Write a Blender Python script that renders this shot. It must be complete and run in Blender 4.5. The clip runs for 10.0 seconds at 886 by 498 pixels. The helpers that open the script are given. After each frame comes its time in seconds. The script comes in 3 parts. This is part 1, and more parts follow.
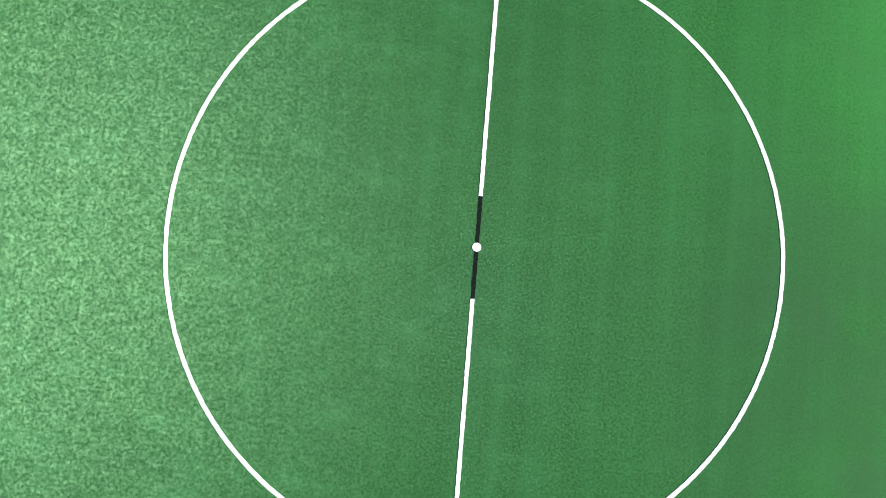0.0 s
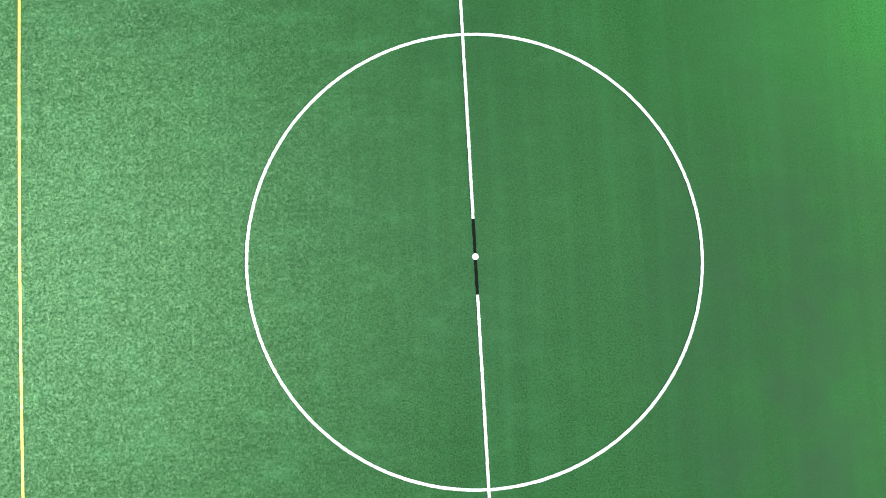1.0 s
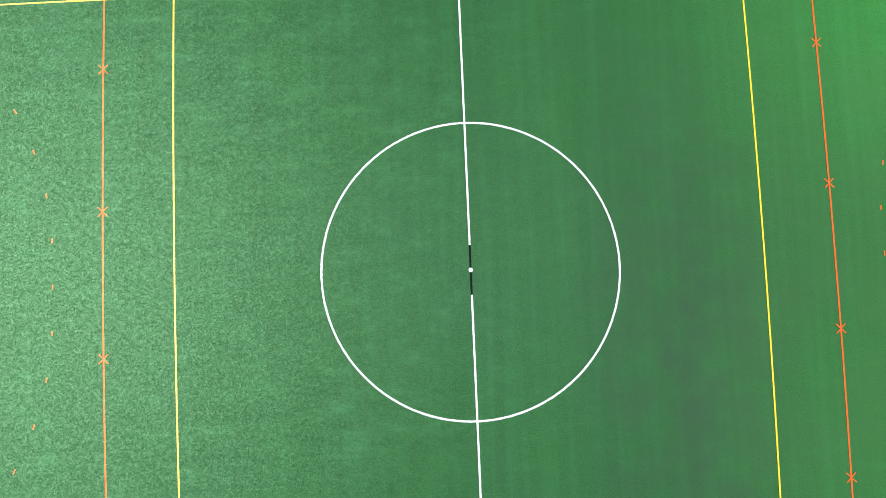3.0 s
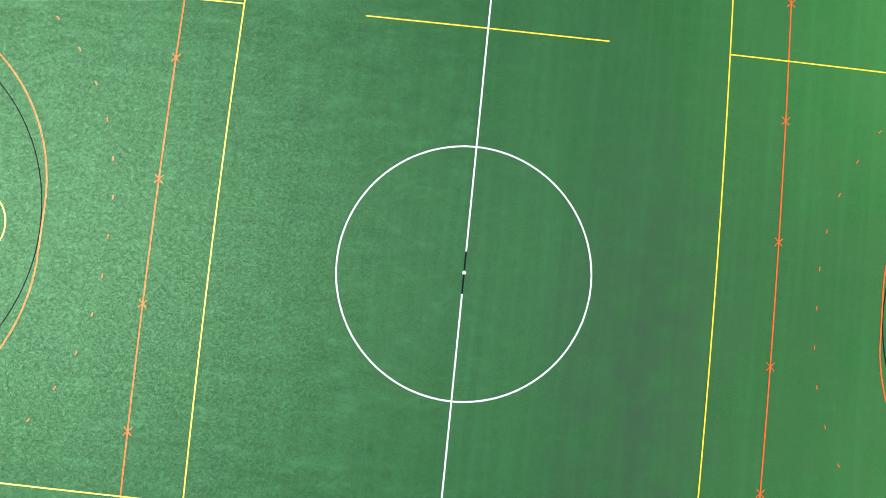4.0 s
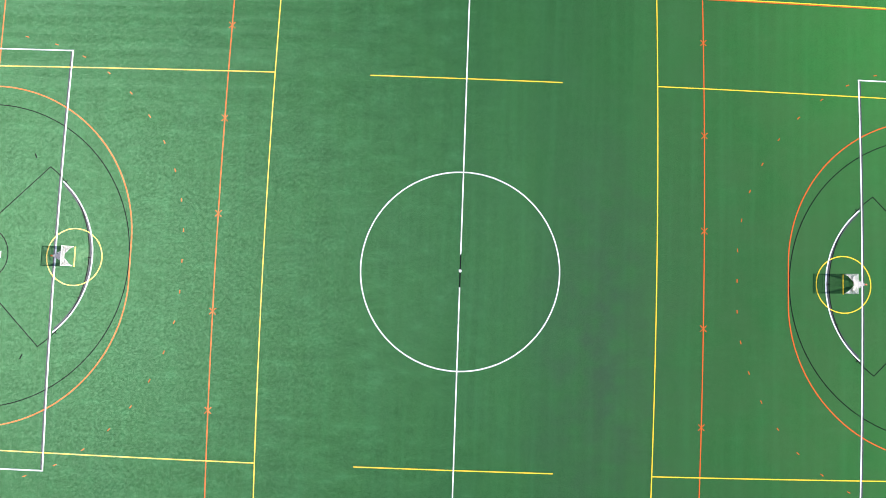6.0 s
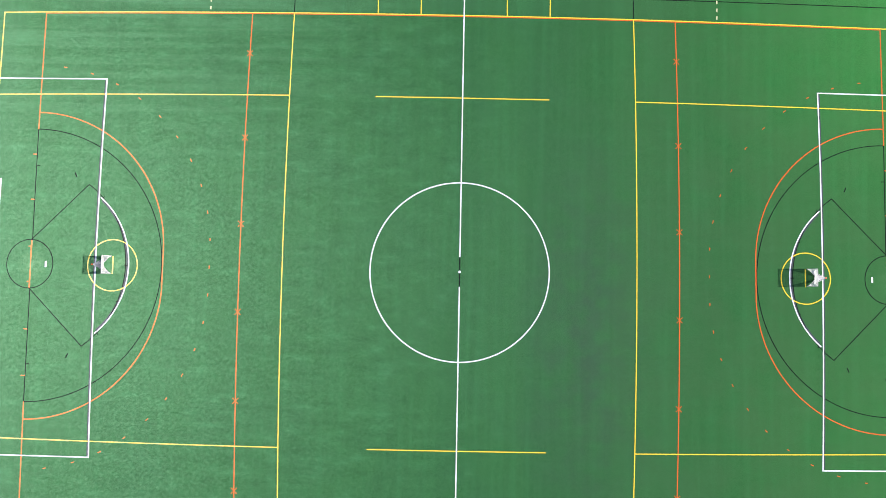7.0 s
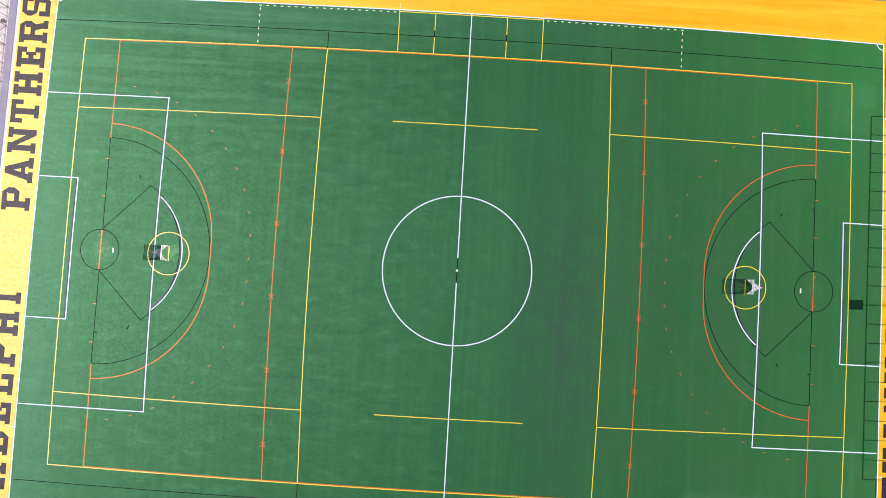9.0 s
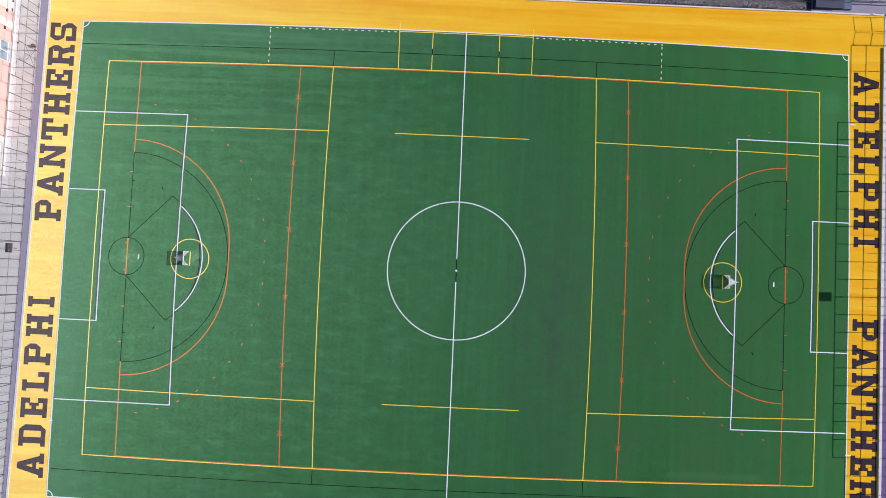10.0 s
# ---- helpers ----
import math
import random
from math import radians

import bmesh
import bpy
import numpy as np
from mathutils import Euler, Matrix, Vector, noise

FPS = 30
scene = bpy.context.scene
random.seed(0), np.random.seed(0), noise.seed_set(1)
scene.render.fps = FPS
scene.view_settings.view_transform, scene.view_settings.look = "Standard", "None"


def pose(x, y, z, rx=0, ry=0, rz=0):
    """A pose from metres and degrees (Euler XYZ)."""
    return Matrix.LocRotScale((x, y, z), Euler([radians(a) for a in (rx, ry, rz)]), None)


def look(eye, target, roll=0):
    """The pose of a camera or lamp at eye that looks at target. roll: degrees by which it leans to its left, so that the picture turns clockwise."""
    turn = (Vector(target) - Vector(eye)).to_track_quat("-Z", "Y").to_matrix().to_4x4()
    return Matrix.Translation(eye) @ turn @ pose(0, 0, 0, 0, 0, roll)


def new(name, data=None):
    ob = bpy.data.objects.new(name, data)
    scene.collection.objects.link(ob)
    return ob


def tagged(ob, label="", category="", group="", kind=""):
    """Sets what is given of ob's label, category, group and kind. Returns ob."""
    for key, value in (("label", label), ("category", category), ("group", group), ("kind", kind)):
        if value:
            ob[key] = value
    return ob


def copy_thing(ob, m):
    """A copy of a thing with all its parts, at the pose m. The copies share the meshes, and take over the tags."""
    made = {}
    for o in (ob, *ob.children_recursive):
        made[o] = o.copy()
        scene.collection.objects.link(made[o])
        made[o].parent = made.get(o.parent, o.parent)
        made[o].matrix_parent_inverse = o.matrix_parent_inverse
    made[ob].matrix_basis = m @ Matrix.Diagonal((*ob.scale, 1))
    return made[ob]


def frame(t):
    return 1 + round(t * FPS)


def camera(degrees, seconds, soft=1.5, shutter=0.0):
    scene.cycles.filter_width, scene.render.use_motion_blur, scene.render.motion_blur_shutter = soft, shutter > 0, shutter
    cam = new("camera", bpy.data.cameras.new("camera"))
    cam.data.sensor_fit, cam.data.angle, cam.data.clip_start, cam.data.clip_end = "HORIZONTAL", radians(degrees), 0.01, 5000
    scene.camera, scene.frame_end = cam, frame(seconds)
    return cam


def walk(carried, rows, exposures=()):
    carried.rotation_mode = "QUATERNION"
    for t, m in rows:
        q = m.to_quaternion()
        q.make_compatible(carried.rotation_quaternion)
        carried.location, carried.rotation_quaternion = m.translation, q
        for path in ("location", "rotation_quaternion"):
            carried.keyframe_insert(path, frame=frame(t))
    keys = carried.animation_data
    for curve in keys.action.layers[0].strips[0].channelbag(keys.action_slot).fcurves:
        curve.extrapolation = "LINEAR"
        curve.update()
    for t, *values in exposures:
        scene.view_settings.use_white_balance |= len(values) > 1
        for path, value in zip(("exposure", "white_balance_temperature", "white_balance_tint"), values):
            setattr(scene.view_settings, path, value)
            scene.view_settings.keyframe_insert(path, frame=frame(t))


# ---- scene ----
cam = camera(73.7, 10.0, 0.9)
# seconds, x, y, z, and the turn in degrees about x, y, z; 0, 0, 0 looks straight down
ROWS = [
    (0.0, -1.213, -1.386, 18.048, 3.879, -0.925, 4.759),
    (0.5, -1.326, -1.131, 21.221, 3.176, -0.931, 2.510),
    (1.0, -1.688, -1.151, 24.489, 3.634, -0.659, -3.105),
    (1.5, -1.847, -1.093, 27.743, 3.487, -0.208, -4.875),
    (2.0, -1.851, -0.924, 31.100, 3.586, -0.112, -5.210),
    (2.5, -1.931, -0.834, 34.242, 3.572, -0.184, -5.228),
    (2.7, -1.969, -0.856, 35.513, 3.560, -0.153, -4.968),
    (3.8, -2.056, -0.879, 42.610, 3.142, -0.838, 6.047),
    (4.0, -2.109, -0.927, 43.793, 3.215, -0.824, 5.769),
    (4.5, -2.115, -0.924, 46.932, 3.185, -0.585, 2.664),
    (5.0, -2.160, -1.108, 49.940, 3.339, -0.596, 0.694),
    (5.5, -2.066, -1.294, 52.964, 3.458, -0.511, 1.611),
    (5.7, -2.035, -1.287, 54.262, 3.401, -0.494, 2.264),
    (6.8, -1.930, -0.942, 61.173, 3.074, -0.208, 1.114),
    (7.0, -1.960, -0.919, 62.396, 3.029, -0.206, 1.101),
    (7.5, -2.179, -0.846, 65.530, 2.862, -0.432, 3.386),
    (8.0, -2.205, -1.001, 68.578, 2.922, -0.418, 3.754),
    (8.5, -2.115, -1.000, 71.712, 2.878, -0.324, 3.585),
    (9.0, -2.066, -0.962, 74.881, 2.732, -0.259, 3.374),
    (9.5, -2.059, -0.826, 78.049, 2.600, -0.223, 3.072),
    (10.0, -2.055, -0.594, 81.118, 2.451, -0.180, 2.538),
]
EXPOSURES = [(0.0, 0.88, 6850, 2), (2.6, 0.84, 6550, 7), (5.0, 0.81, 6400, 13), (7.5, 0.75, 6250, 14), (8.0, 0.69, 6200, 14), (9.0, 0.44, 6050, 12), (9.5, 0.30, 6050, 12), (10.0, 0.08, 6050, 15)]
walk(cam, [(t, pose(x, y, z, rx, ry, rz)) for t, x, y, z, rx, ry, rz in ROWS], EXPOSURES)

# ---- light: clear afternoon, sun low over the field's right end ----
SUN_HEIGHT = 31.6
world = bpy.data.worlds.new("sky")
scene.world = world
world.use_nodes = True
wn = world.node_tree.nodes
sky = wn.new("ShaderNodeTexSky")
sky.sky_type, sky.sun_disc = "NISHITA", False
sky.sun_elevation, sky.sun_rotation = radians(SUN_HEIGHT), radians(90)
wn["Background"].inputs["Strength"].default_value = 0.07
world.node_tree.links.new(sky.outputs[0], wn["Background"].inputs["Color"])
sun = new("sun", bpy.data.lights.new("sun", "SUN"))
sun.data.energy, sun.data.angle, sun.data.color = 4.7, radians(0.55), (1.0, 0.95, 0.87)
sun.matrix_world = look((60, 1.5, 60 * math.tan(radians(SUN_HEIGHT))), (0, 0, 0))

# ---- materials ----


def add(tree, kind, **inputs):
    node = tree.nodes.new("ShaderNode" + kind)
    for key, value in inputs.items():
        key = key.replace("_", " ")
        if isinstance(value, bpy.types.NodeSocket):
            tree.links.new(value, node.inputs[key])
        else:
            node.inputs[key].default_value = value
    return node


def math_node(tree, op, a, b=0.0, c=0.0):
    node = tree.nodes.new("ShaderNodeMath")
    node.operation = op
    for i, value in enumerate((a, b, c)):
        if isinstance(value, bpy.types.NodeSocket):
            tree.links.new(value, node.inputs[i])
        else:
            node.inputs[i].default_value = value
    return node.outputs[0]


def mix(tree, factor, a, b, blend="MIX"):
    node = tree.nodes.new("ShaderNodeMix")
    node.data_type, node.blend_type = "RGBA", blend
    for i, value in ((0, factor), (6, a), (7, b)):
        if isinstance(value, bpy.types.NodeSocket):
            tree.links.new(value, node.inputs[i])
        else:
            node.inputs[i].default_value = value if i == 0 else (*value[:3], 1)
    return node.outputs[2]


def ramp(tree, value, low, high):
    node = tree.nodes.new("ShaderNodeMapRange")
    tree.links.new(value, node.inputs[0])
    node.inputs[1].default_value, node.inputs[2].default_value = low, high
    return node.outputs[0]


LEAN_X = 0.78


def fresh(name):
    m = bpy.data.materials.new(name)
    m.use_nodes = True
    tree = m.node_tree
    shader = tree.nodes["Principled BSDF"]
    where = tree.nodes.new("ShaderNodeTexCoord").outputs["Object"]
    return m, tree, shader, where


def fibre_relief(m, tree, shader, where, depth=0.05, gloss=0.02, spread=0.0, tint=(0.51, 1.0, 0.61), backlit=0.006, speckle=0.25, flecks=0.0):
    """Tufts of plastic grass: clumps, and single blades in them. The blades lean one way, so that their sheen faces the field's right end."""
    clump = add(tree, "TexNoise", Vector=where, Scale=13.0, Detail=4.0, Roughness=0.65)
    blade = add(tree, "TexNoise", Vector=where, Scale=45.0, Detail=2.0, Roughness=0.7)
    height = math_node(tree, "MULTIPLY_ADD", blade.outputs[0], 0.5, clump.outputs[0])
    tree.links.new(add(tree, "Bump", Height=height, Strength=0.10, Distance=depth).outputs[0], shader.inputs["Normal"])
    shader.inputs["Roughness"].default_value = 0.58
    shader.inputs["Specular IOR Level"].default_value = 0.012
    shader.inputs["Diffuse Roughness"].default_value = spread
    tilt = tree.nodes.new("ShaderNodeVectorMath")
    tilt.operation = "MULTIPLY_ADD"
    tree.links.new(clump.outputs[1], tilt.inputs[0])
    tilt.inputs[1].default_value, tilt.inputs[2].default_value = (0.20, 0.66, 0.0), (LEAN_X - 0.10, -0.33, 0.70)
    finer = tree.nodes.new("ShaderNodeVectorMath")
    finer.operation = "MULTIPLY_ADD"
    tree.links.new(blade.outputs[1], finer.inputs[0])
    finer.inputs[1].default_value = (0.24, 1.1, 0.0)
    tree.links.new(tilt.outputs[0], finer.inputs[2])
    shift = tree.nodes.new("ShaderNodeVectorMath")
    shift.operation = "SUBTRACT"
    tree.links.new(finer.outputs[0], shift.inputs[0])
    shift.inputs[1].default_value = (0.12, 0.55, 0.0)
    unit = tree.nodes.new("ShaderNodeVectorMath")
    unit.operation = "NORMALIZE"
    tree.links.new(shift.outputs[0], unit.inputs[0])
    sheen = add(tree, "BsdfAnisotropic", Color=(*tint, 1), Roughness=0.42, Normal=unit.outputs[0])
    sheen.distribution = "BECKMANN"
    speck = add(tree, "TexNoise", Vector=where, Scale=9.0, Detail=5.0, Roughness=0.78).outputs[0]
    tuft = add(tree, "TexNoise", Vector=where, Scale=4.5, Detail=3.0, Roughness=0.7).outputs[0]
    speck = math_node(tree, "MULTIPLY_ADD", tuft, 0.22, math_node(tree, "MULTIPLY", speck, 0.78))
    patch = add(tree, "TexNoise", Vector=where, Scale=2.6, Detail=4.0, Roughness=0.75).outputs[0]
    gloss = math_node(tree, "MULTIPLY", math_node(tree, "MULTIPLY_ADD", ramp(tree, patch, 0.38, 0.62), 0.75, 0.62), gloss)
    # the leaning blades hide behind one another when seen from the side that they lean away from
    m.cycles.use_bump_map_correction = False
    both = add(tree, "MixShader", Fac=math_node(tree, "MULTIPLY", math_node(tree, "MULTIPLY_ADD", ramp(tree, speck, 0.40, 0.62), 2.2 * speckle, 1.25 - 1.1 * speckle), gloss))
    tree.links.new(shader.outputs[0], both.inputs[1])
    tree.links.new(sheen.outputs[0], both.inputs[2])
    out = next(n for n in tree.nodes if n.type == "OUTPUT_MATERIAL")
    # flat tips, combed to either side, that shine deep green towards the low sun
    side = math_node(tree, "MULTIPLY_ADD", math_node(tree, "GREATER_THAN", blade.outputs[0], 0.46), -0.54, 0.27)
    tip = add(tree, "CombineXYZ", X=math_node(tree, "MULTIPLY_ADD", blade.outputs[0], 0.10, -0.02), Y=math_node(tree, "MULTIPLY_ADD", clump.outputs[0], 0.12, math_node(tree, "ADD", side, -0.11)), Z=1.0)
    shine = add(tree, "BsdfAnisotropic", Color=(tint[0] * 0.2, 1.0, tint[2] * 0.2, 1), Roughness=0.45, Normal=tip.outputs[0])
    shine.distribution = "BECKMANN"
    last = add(tree, "MixShader", Fac=backlit)
    if flecks:
        # stray blades that stand steeper than the rest and glint one by one
        stray = add(tree, "TexNoise", Vector=where, Scale=17.0, Detail=4.0, Roughness=0.75).outputs[0]
        steep = add(tree, "CombineXYZ", X=math_node(tree, "MULTIPLY_ADD", blade.outputs[0], 0.3, 0.42), Y=math_node(tree, "MULTIPLY_ADD", clump.outputs[0], 1.2, -0.60), Z=1.0)
        aligned = tree.nodes.new("ShaderNodeVectorMath")
        aligned.operation = "NORMALIZE"
        tree.links.new(steep.outputs[0], aligned.inputs[0])
        glint = add(tree, "BsdfAnisotropic", Color=(0.62, 1.0, 0.82, 1), Roughness=0.40, Normal=aligned.outputs[0])
        glint.distribution = "BECKMANN"
        mixed = add(tree, "MixShader", Fac=math_node(tree, "MULTIPLY", ramp(tree, stray, 0.52, 0.70), flecks))
        tree.links.new(both.outputs[0], mixed.inputs[1])
        tree.links.new(glint.outputs[0], mixed.inputs[2])
        both = mixed
    tree.links.new(both.outputs[0], last.inputs[1])
    tree.links.new(shine.outputs[0], last.inputs[2])
    tree.links.new(last.outputs[0], out.inputs["Surface"])
    return clump.outputs[0], blade.outputs[0]


def turf(name, dark, light, depth=0.05, wear=0.12, gloss=0.007, streaks=False, tint=(1.0, 0.93, 0.90)):
    """Coloured plastic grass with fine tufts and broad faded patches."""
    m, tree, shader, where = fresh(name)
    clump, blade = fibre_relief(m, tree, shader, where, depth, gloss, 0.0, tint, 0.001)
    grain = math_node(tree, "MULTIPLY_ADD", ramp(tree, blade, 0.3, 0.7), 0.5, math_node(tree, "MULTIPLY", ramp(tree, clump, 0.3, 0.7), 0.5))
    colour = mix(tree, grain, dark, light)
    broad = add(tree, "TexNoise", Vector=where, Scale=0.35, Detail=4.0, Roughness=0.6).outputs[0]
    faded = mix(tree, math_node(tree, "MULTIPLY", ramp(tree, broad, 0.35, 0.75), wear), colour, [min(1, c * 1.6 + 0.03) for c in light])
    if streaks:
        # brushed along the touchlines: deeper orange and lemon bands
        for seed, size, colour_2, much in ((0.0, (0.025, 0.42, 1), (0.80, 0.29, 0.004), 0.55), (37.0, (0.03, 0.65, 1), (0.93, 0.62, 0.05), 0.6)):
            along = tree.nodes.new("ShaderNodeMapping")
            along.inputs["Scale"].default_value, along.inputs["Location"].default_value = size, (seed, seed, 0)
            tree.links.new(where, along.inputs[0])
            band = add(tree, "TexNoise", Vector=along.outputs[0], Scale=1.0, Detail=4.0, Roughness=0.6).outputs[0]
            faded = mix(tree, math_node(tree, "MULTIPLY", ramp(tree, band, 0.46, 0.68), much), faded, colour_2)
    tree.links.new(faded, shader.inputs["Base Color"])
    return m


def green_turf():
    m, tree, shader, where = fresh("green_turf")
    clump, blade = fibre_relief(m, tree, shader, where, 0.05, 0.0132, 0.05, backlit=0.022, speckle=0.95, flecks=0.012)
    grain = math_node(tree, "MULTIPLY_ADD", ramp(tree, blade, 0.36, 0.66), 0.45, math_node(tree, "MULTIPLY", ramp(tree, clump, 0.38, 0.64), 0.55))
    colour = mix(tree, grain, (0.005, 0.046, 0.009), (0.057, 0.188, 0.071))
    tufts = add(tree, "TexNoise", Vector=where, Scale=2.4, Detail=3.0, Roughness=0.75).outputs[0]
    colour = mix(tree, math_node(tree, "MULTIPLY", ramp(tree, tufts, 0.48, 0.70), 0.15), colour, (0.044, 0.185, 0.065))
    # rolls 4.57 m wide, laid across the field, each with a nap of its own
    axes = add(tree, "SeparateXYZ", Vector=where)
    roll = math_node(tree, "FLOOR", math_node(tree, "DIVIDE", math_node(tree, "ADD", axes.outputs[0], 2.17), 4.572))
    lot = tree.nodes.new("ShaderNodeTexWhiteNoise")
    lot.noise_dimensions = "1D"
    tree.links.new(roll, lot.inputs["W"])
    colour = mix(tree, math_node(tree, "MULTIPLY", lot.outputs[0], 0.30), colour, (0.017, 0.080, 0.028))
    # brushing streaks along both directions
    along = tree.nodes.new("ShaderNodeMapping")
    along.inputs["Scale"].default_value = (0.9, 0.03, 1)
    tree.links.new(where, along.inputs[0])
    streak = add(tree, "TexNoise", Vector=along.outputs[0], Scale=1.6, Detail=3.0).outputs[0]
    colour = mix(tree, math_node(tree, "MULTIPLY", ramp(tree, streak, 0.45, 0.75), 0.28), colour, (0.044, 0.190, 0.072))
    across = tree.nodes.new("ShaderNodeMapping")
    across.inputs["Scale"].default_value = (0.03, 1.1, 1)
    tree.links.new(where, across.inputs[0])
    swept = add(tree, "TexNoise", Vector=across.outputs[0], Scale=1.0, Detail=2.0).outputs[0]
    corner = math_node(tree, "MULTIPLY", ramp(tree, axes.outputs[1], 8.0, 29.0), ramp(tree, axes.outputs[0], 0.0, -32.0))
    colour = mix(tree, math_node(tree, "MULTIPLY", math_node(tree, "MULTIPLY", ramp(tree, swept, 0.45, 0.62), corner), 0.42), colour, (0.10, 0.26, 0.13))
    broad = add(tree, "TexNoise", Vector=where, Scale=0.16, Detail=5.0, Roughness=0.65).outputs[0]
    colour = mix(tree, math_node(tree, "MULTIPLY", ramp(tree, broad, 0.40, 0.72), 0.3), colour, (0.032, 0.098, 0.052))
    # scuffs, longer across than along, where the pile lies flat or stands up
    worn = tree.nodes.new("ShaderNodeMapping")
    worn.inputs["Scale"].default_value = (0.55, 1.3, 1)
    tree.links.new(where, worn.inputs[0])
    scuffed = add(tree, "TexNoise", Vector=worn.outputs[0], Scale=0.6, Detail=7.0, Roughness=0.70).outputs[0]
    west = math_node(tree, "MULTIPLY_ADD", ramp(tree, axes.outputs[0], 6.0, -8.0), 0.75, 0.25)
    colour = mix(tree, math_node(tree, "MULTIPLY", math_node(tree, "MULTIPLY", ramp(tree, scuffed, 0.50, 0.68), west), 0.58), colour, (0.019, 0.076, 0.026))
    colour = mix(tree, math_node(tree, "MULTIPLY", math_node(tree, "MULTIPLY", ramp(tree, scuffed, 0.46, 0.30), west), 0.58), colour, (0.056, 0.200, 0.085))
    # a long dull patch right of the centre circle: weak sheen painted as darker, greyer colour
    place = tree.nodes.new("ShaderNodeMapping")
    place.inputs["Location"].default_value, place.inputs["Scale"].default_value = (-13.8 / 7.6, 7 / 23, 0), (1 / 7.6, 1 / 23, 0)
    tree.links.new(where, place.inputs[0])
    length = add(tree, "VectorMath", Vector=place.outputs[0])
    length.operation = "LENGTH"
    dull = math_node(tree, "MULTIPLY", ramp(tree, length.outputs["Value"], 1.15, 0.1), ramp(tree, add(tree, "TexNoise", Vector=where, Scale=0.4, Detail=4.0).outputs[0], 0.3, 0.65))
    colour = mix(tree, math_node(tree, "MULTIPLY", dull, 0.72), colour, (0.036, 0.068, 0.049))
    # towards the right end the pile is browner
    east_brown = math_node(tree, "MULTIPLY", ramp(tree, axes.outputs[0], 4.0, 32.0), ramp(tree, broad, 0.30, 0.60))
    colour = mix(tree, math_node(tree, "MULTIPLY", east_brown, 0.34), colour, (0.058, 0.106, 0.044))
    # the margins outside the box are paler
    margin = math_node(tree, "MAXIMUM", ramp(tree, axes.outputs[0], -45.5, -52.0), math_node(tree, "MULTIPLY", ramp(tree, axes.outputs[1], 27.0, 32.0), ramp(tree, axes.outputs[0], 30.0, -20.0)))
    colour = mix(tree, math_node(tree, "MULTIPLY", margin, 0.22), colour, (0.12, 0.25, 0.16))
    # pale ghosts where old markings were scrubbed out
    for x0, x1, y0, y1, much in ((29.5, 42.5, -26.7, -25.9, 0.13), (46.8, 52.2, 20.5, 27.5, 0.10), (50.4, 51.0, -31.0, -18.0, 0.16), (49.9, 52.6, 24.2, 26.6, 0.12)):
        across_x = math_node(tree, "MULTIPLY", ramp(tree, axes.outputs[0], x0 - 0.4, x0 + 0.4), ramp(tree, axes.outputs[0], x1 + 0.4, x1 - 0.4))
        across_y = math_node(tree, "MULTIPLY", ramp(tree, axes.outputs[1], y0 - 0.3, y0 + 0.3), ramp(tree, axes.outputs[1], y1 + 0.3, y1 - 0.3))
        colour = mix(tree, math_node(tree, "MULTIPLY", math_node(tree, "MULTIPLY", across_x, across_y), much), colour, (0.11, 0.26, 0.14))
    # worn, flattened fibres in the goal mouths
    for x, y, size, much in ((-45.0, -0.1, 1.7, 0.55), (-35.8, 0.1, 1.4, 0.65), (45.2, 0.0, 1.6, 0.12)):
        far = add(tree, "VectorMath", Vector=where)
        far.operation = "DISTANCE"
        far.inputs[1].default_value = (x, y, 0)
        scuff = add(tree, "TexNoise", Vector=where, Scale=1.7, Detail=4.0, Roughness=0.7).outputs[0]
        near = math_node(tree, "MULTIPLY", ramp(tree, far.outputs["Value"], size, 0.2), ramp(tree, scuff, 0.35, 0.7))
        colour = mix(tree, math_node(tree, "MULTIPLY", near, much), colour, (0.22, 0.40, 0.20))
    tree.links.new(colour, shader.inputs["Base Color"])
    return m


def plain(name, colour, second=None, rough=0.6, scale=6.0, metal=0.0, bump=0.0):
    """A surface of one stuff, with stains at two scales."""
    m, tree, shader, where = fresh(name)
    second = second or [c * 0.75 for c in colour]
    fine = add(tree, "TexNoise", Vector=where, Scale=scale, Detail=5.0, Roughness=0.65).outputs[0]
    broad = add(tree, "TexNoise", Vector=where, Scale=scale * 0.07, Detail=3.0).outputs[0]
    both = math_node(tree, "MULTIPLY_ADD", fine, 0.6, math_node(tree, "MULTIPLY", broad, 0.4))
    tree.links.new(mix(tree, ramp(tree, both, 0.35, 0.65), second, colour), shader.inputs["Base Color"])
    shader.inputs["Roughness"].default_value, shader.inputs["Metallic"].default_value = rough, metal
    if bump:
        tree.links.new(add(tree, "Bump", Height=fine, Strength=0.6, Distance=bump).outputs[0], shader.inputs["Normal"])
    return m


GREEN = green_turf()
YELLOW_TURF = turf("yellow_turf", (0.77, 0.355, 0.008), (0.89, 0.485, 0.018), 0.03, 0.16, 0.029, True, (0.66, 0.96, 0.66))
LETTER_TURF = turf("letter_turf", (0.022, 0.015, 0.026), (0.055, 0.038, 0.056), 0.03, 0.05)
WHITE_LINE = turf("white_line_turf", (0.73, 0.77, 0.85), (0.81, 0.85, 0.92), 0.015, 0.0, 0.002)
YELLOW_LINE = turf("yellow_line_turf", (0.81, 0.58, 0.036), (0.925, 0.705, 0.07), 0.015, 0.0, 0.028)
PALE_LINE = turf("pale_line_turf", (0.72, 0.70, 0.42), (0.82, 0.80, 0.52), 0.015, 0.0)
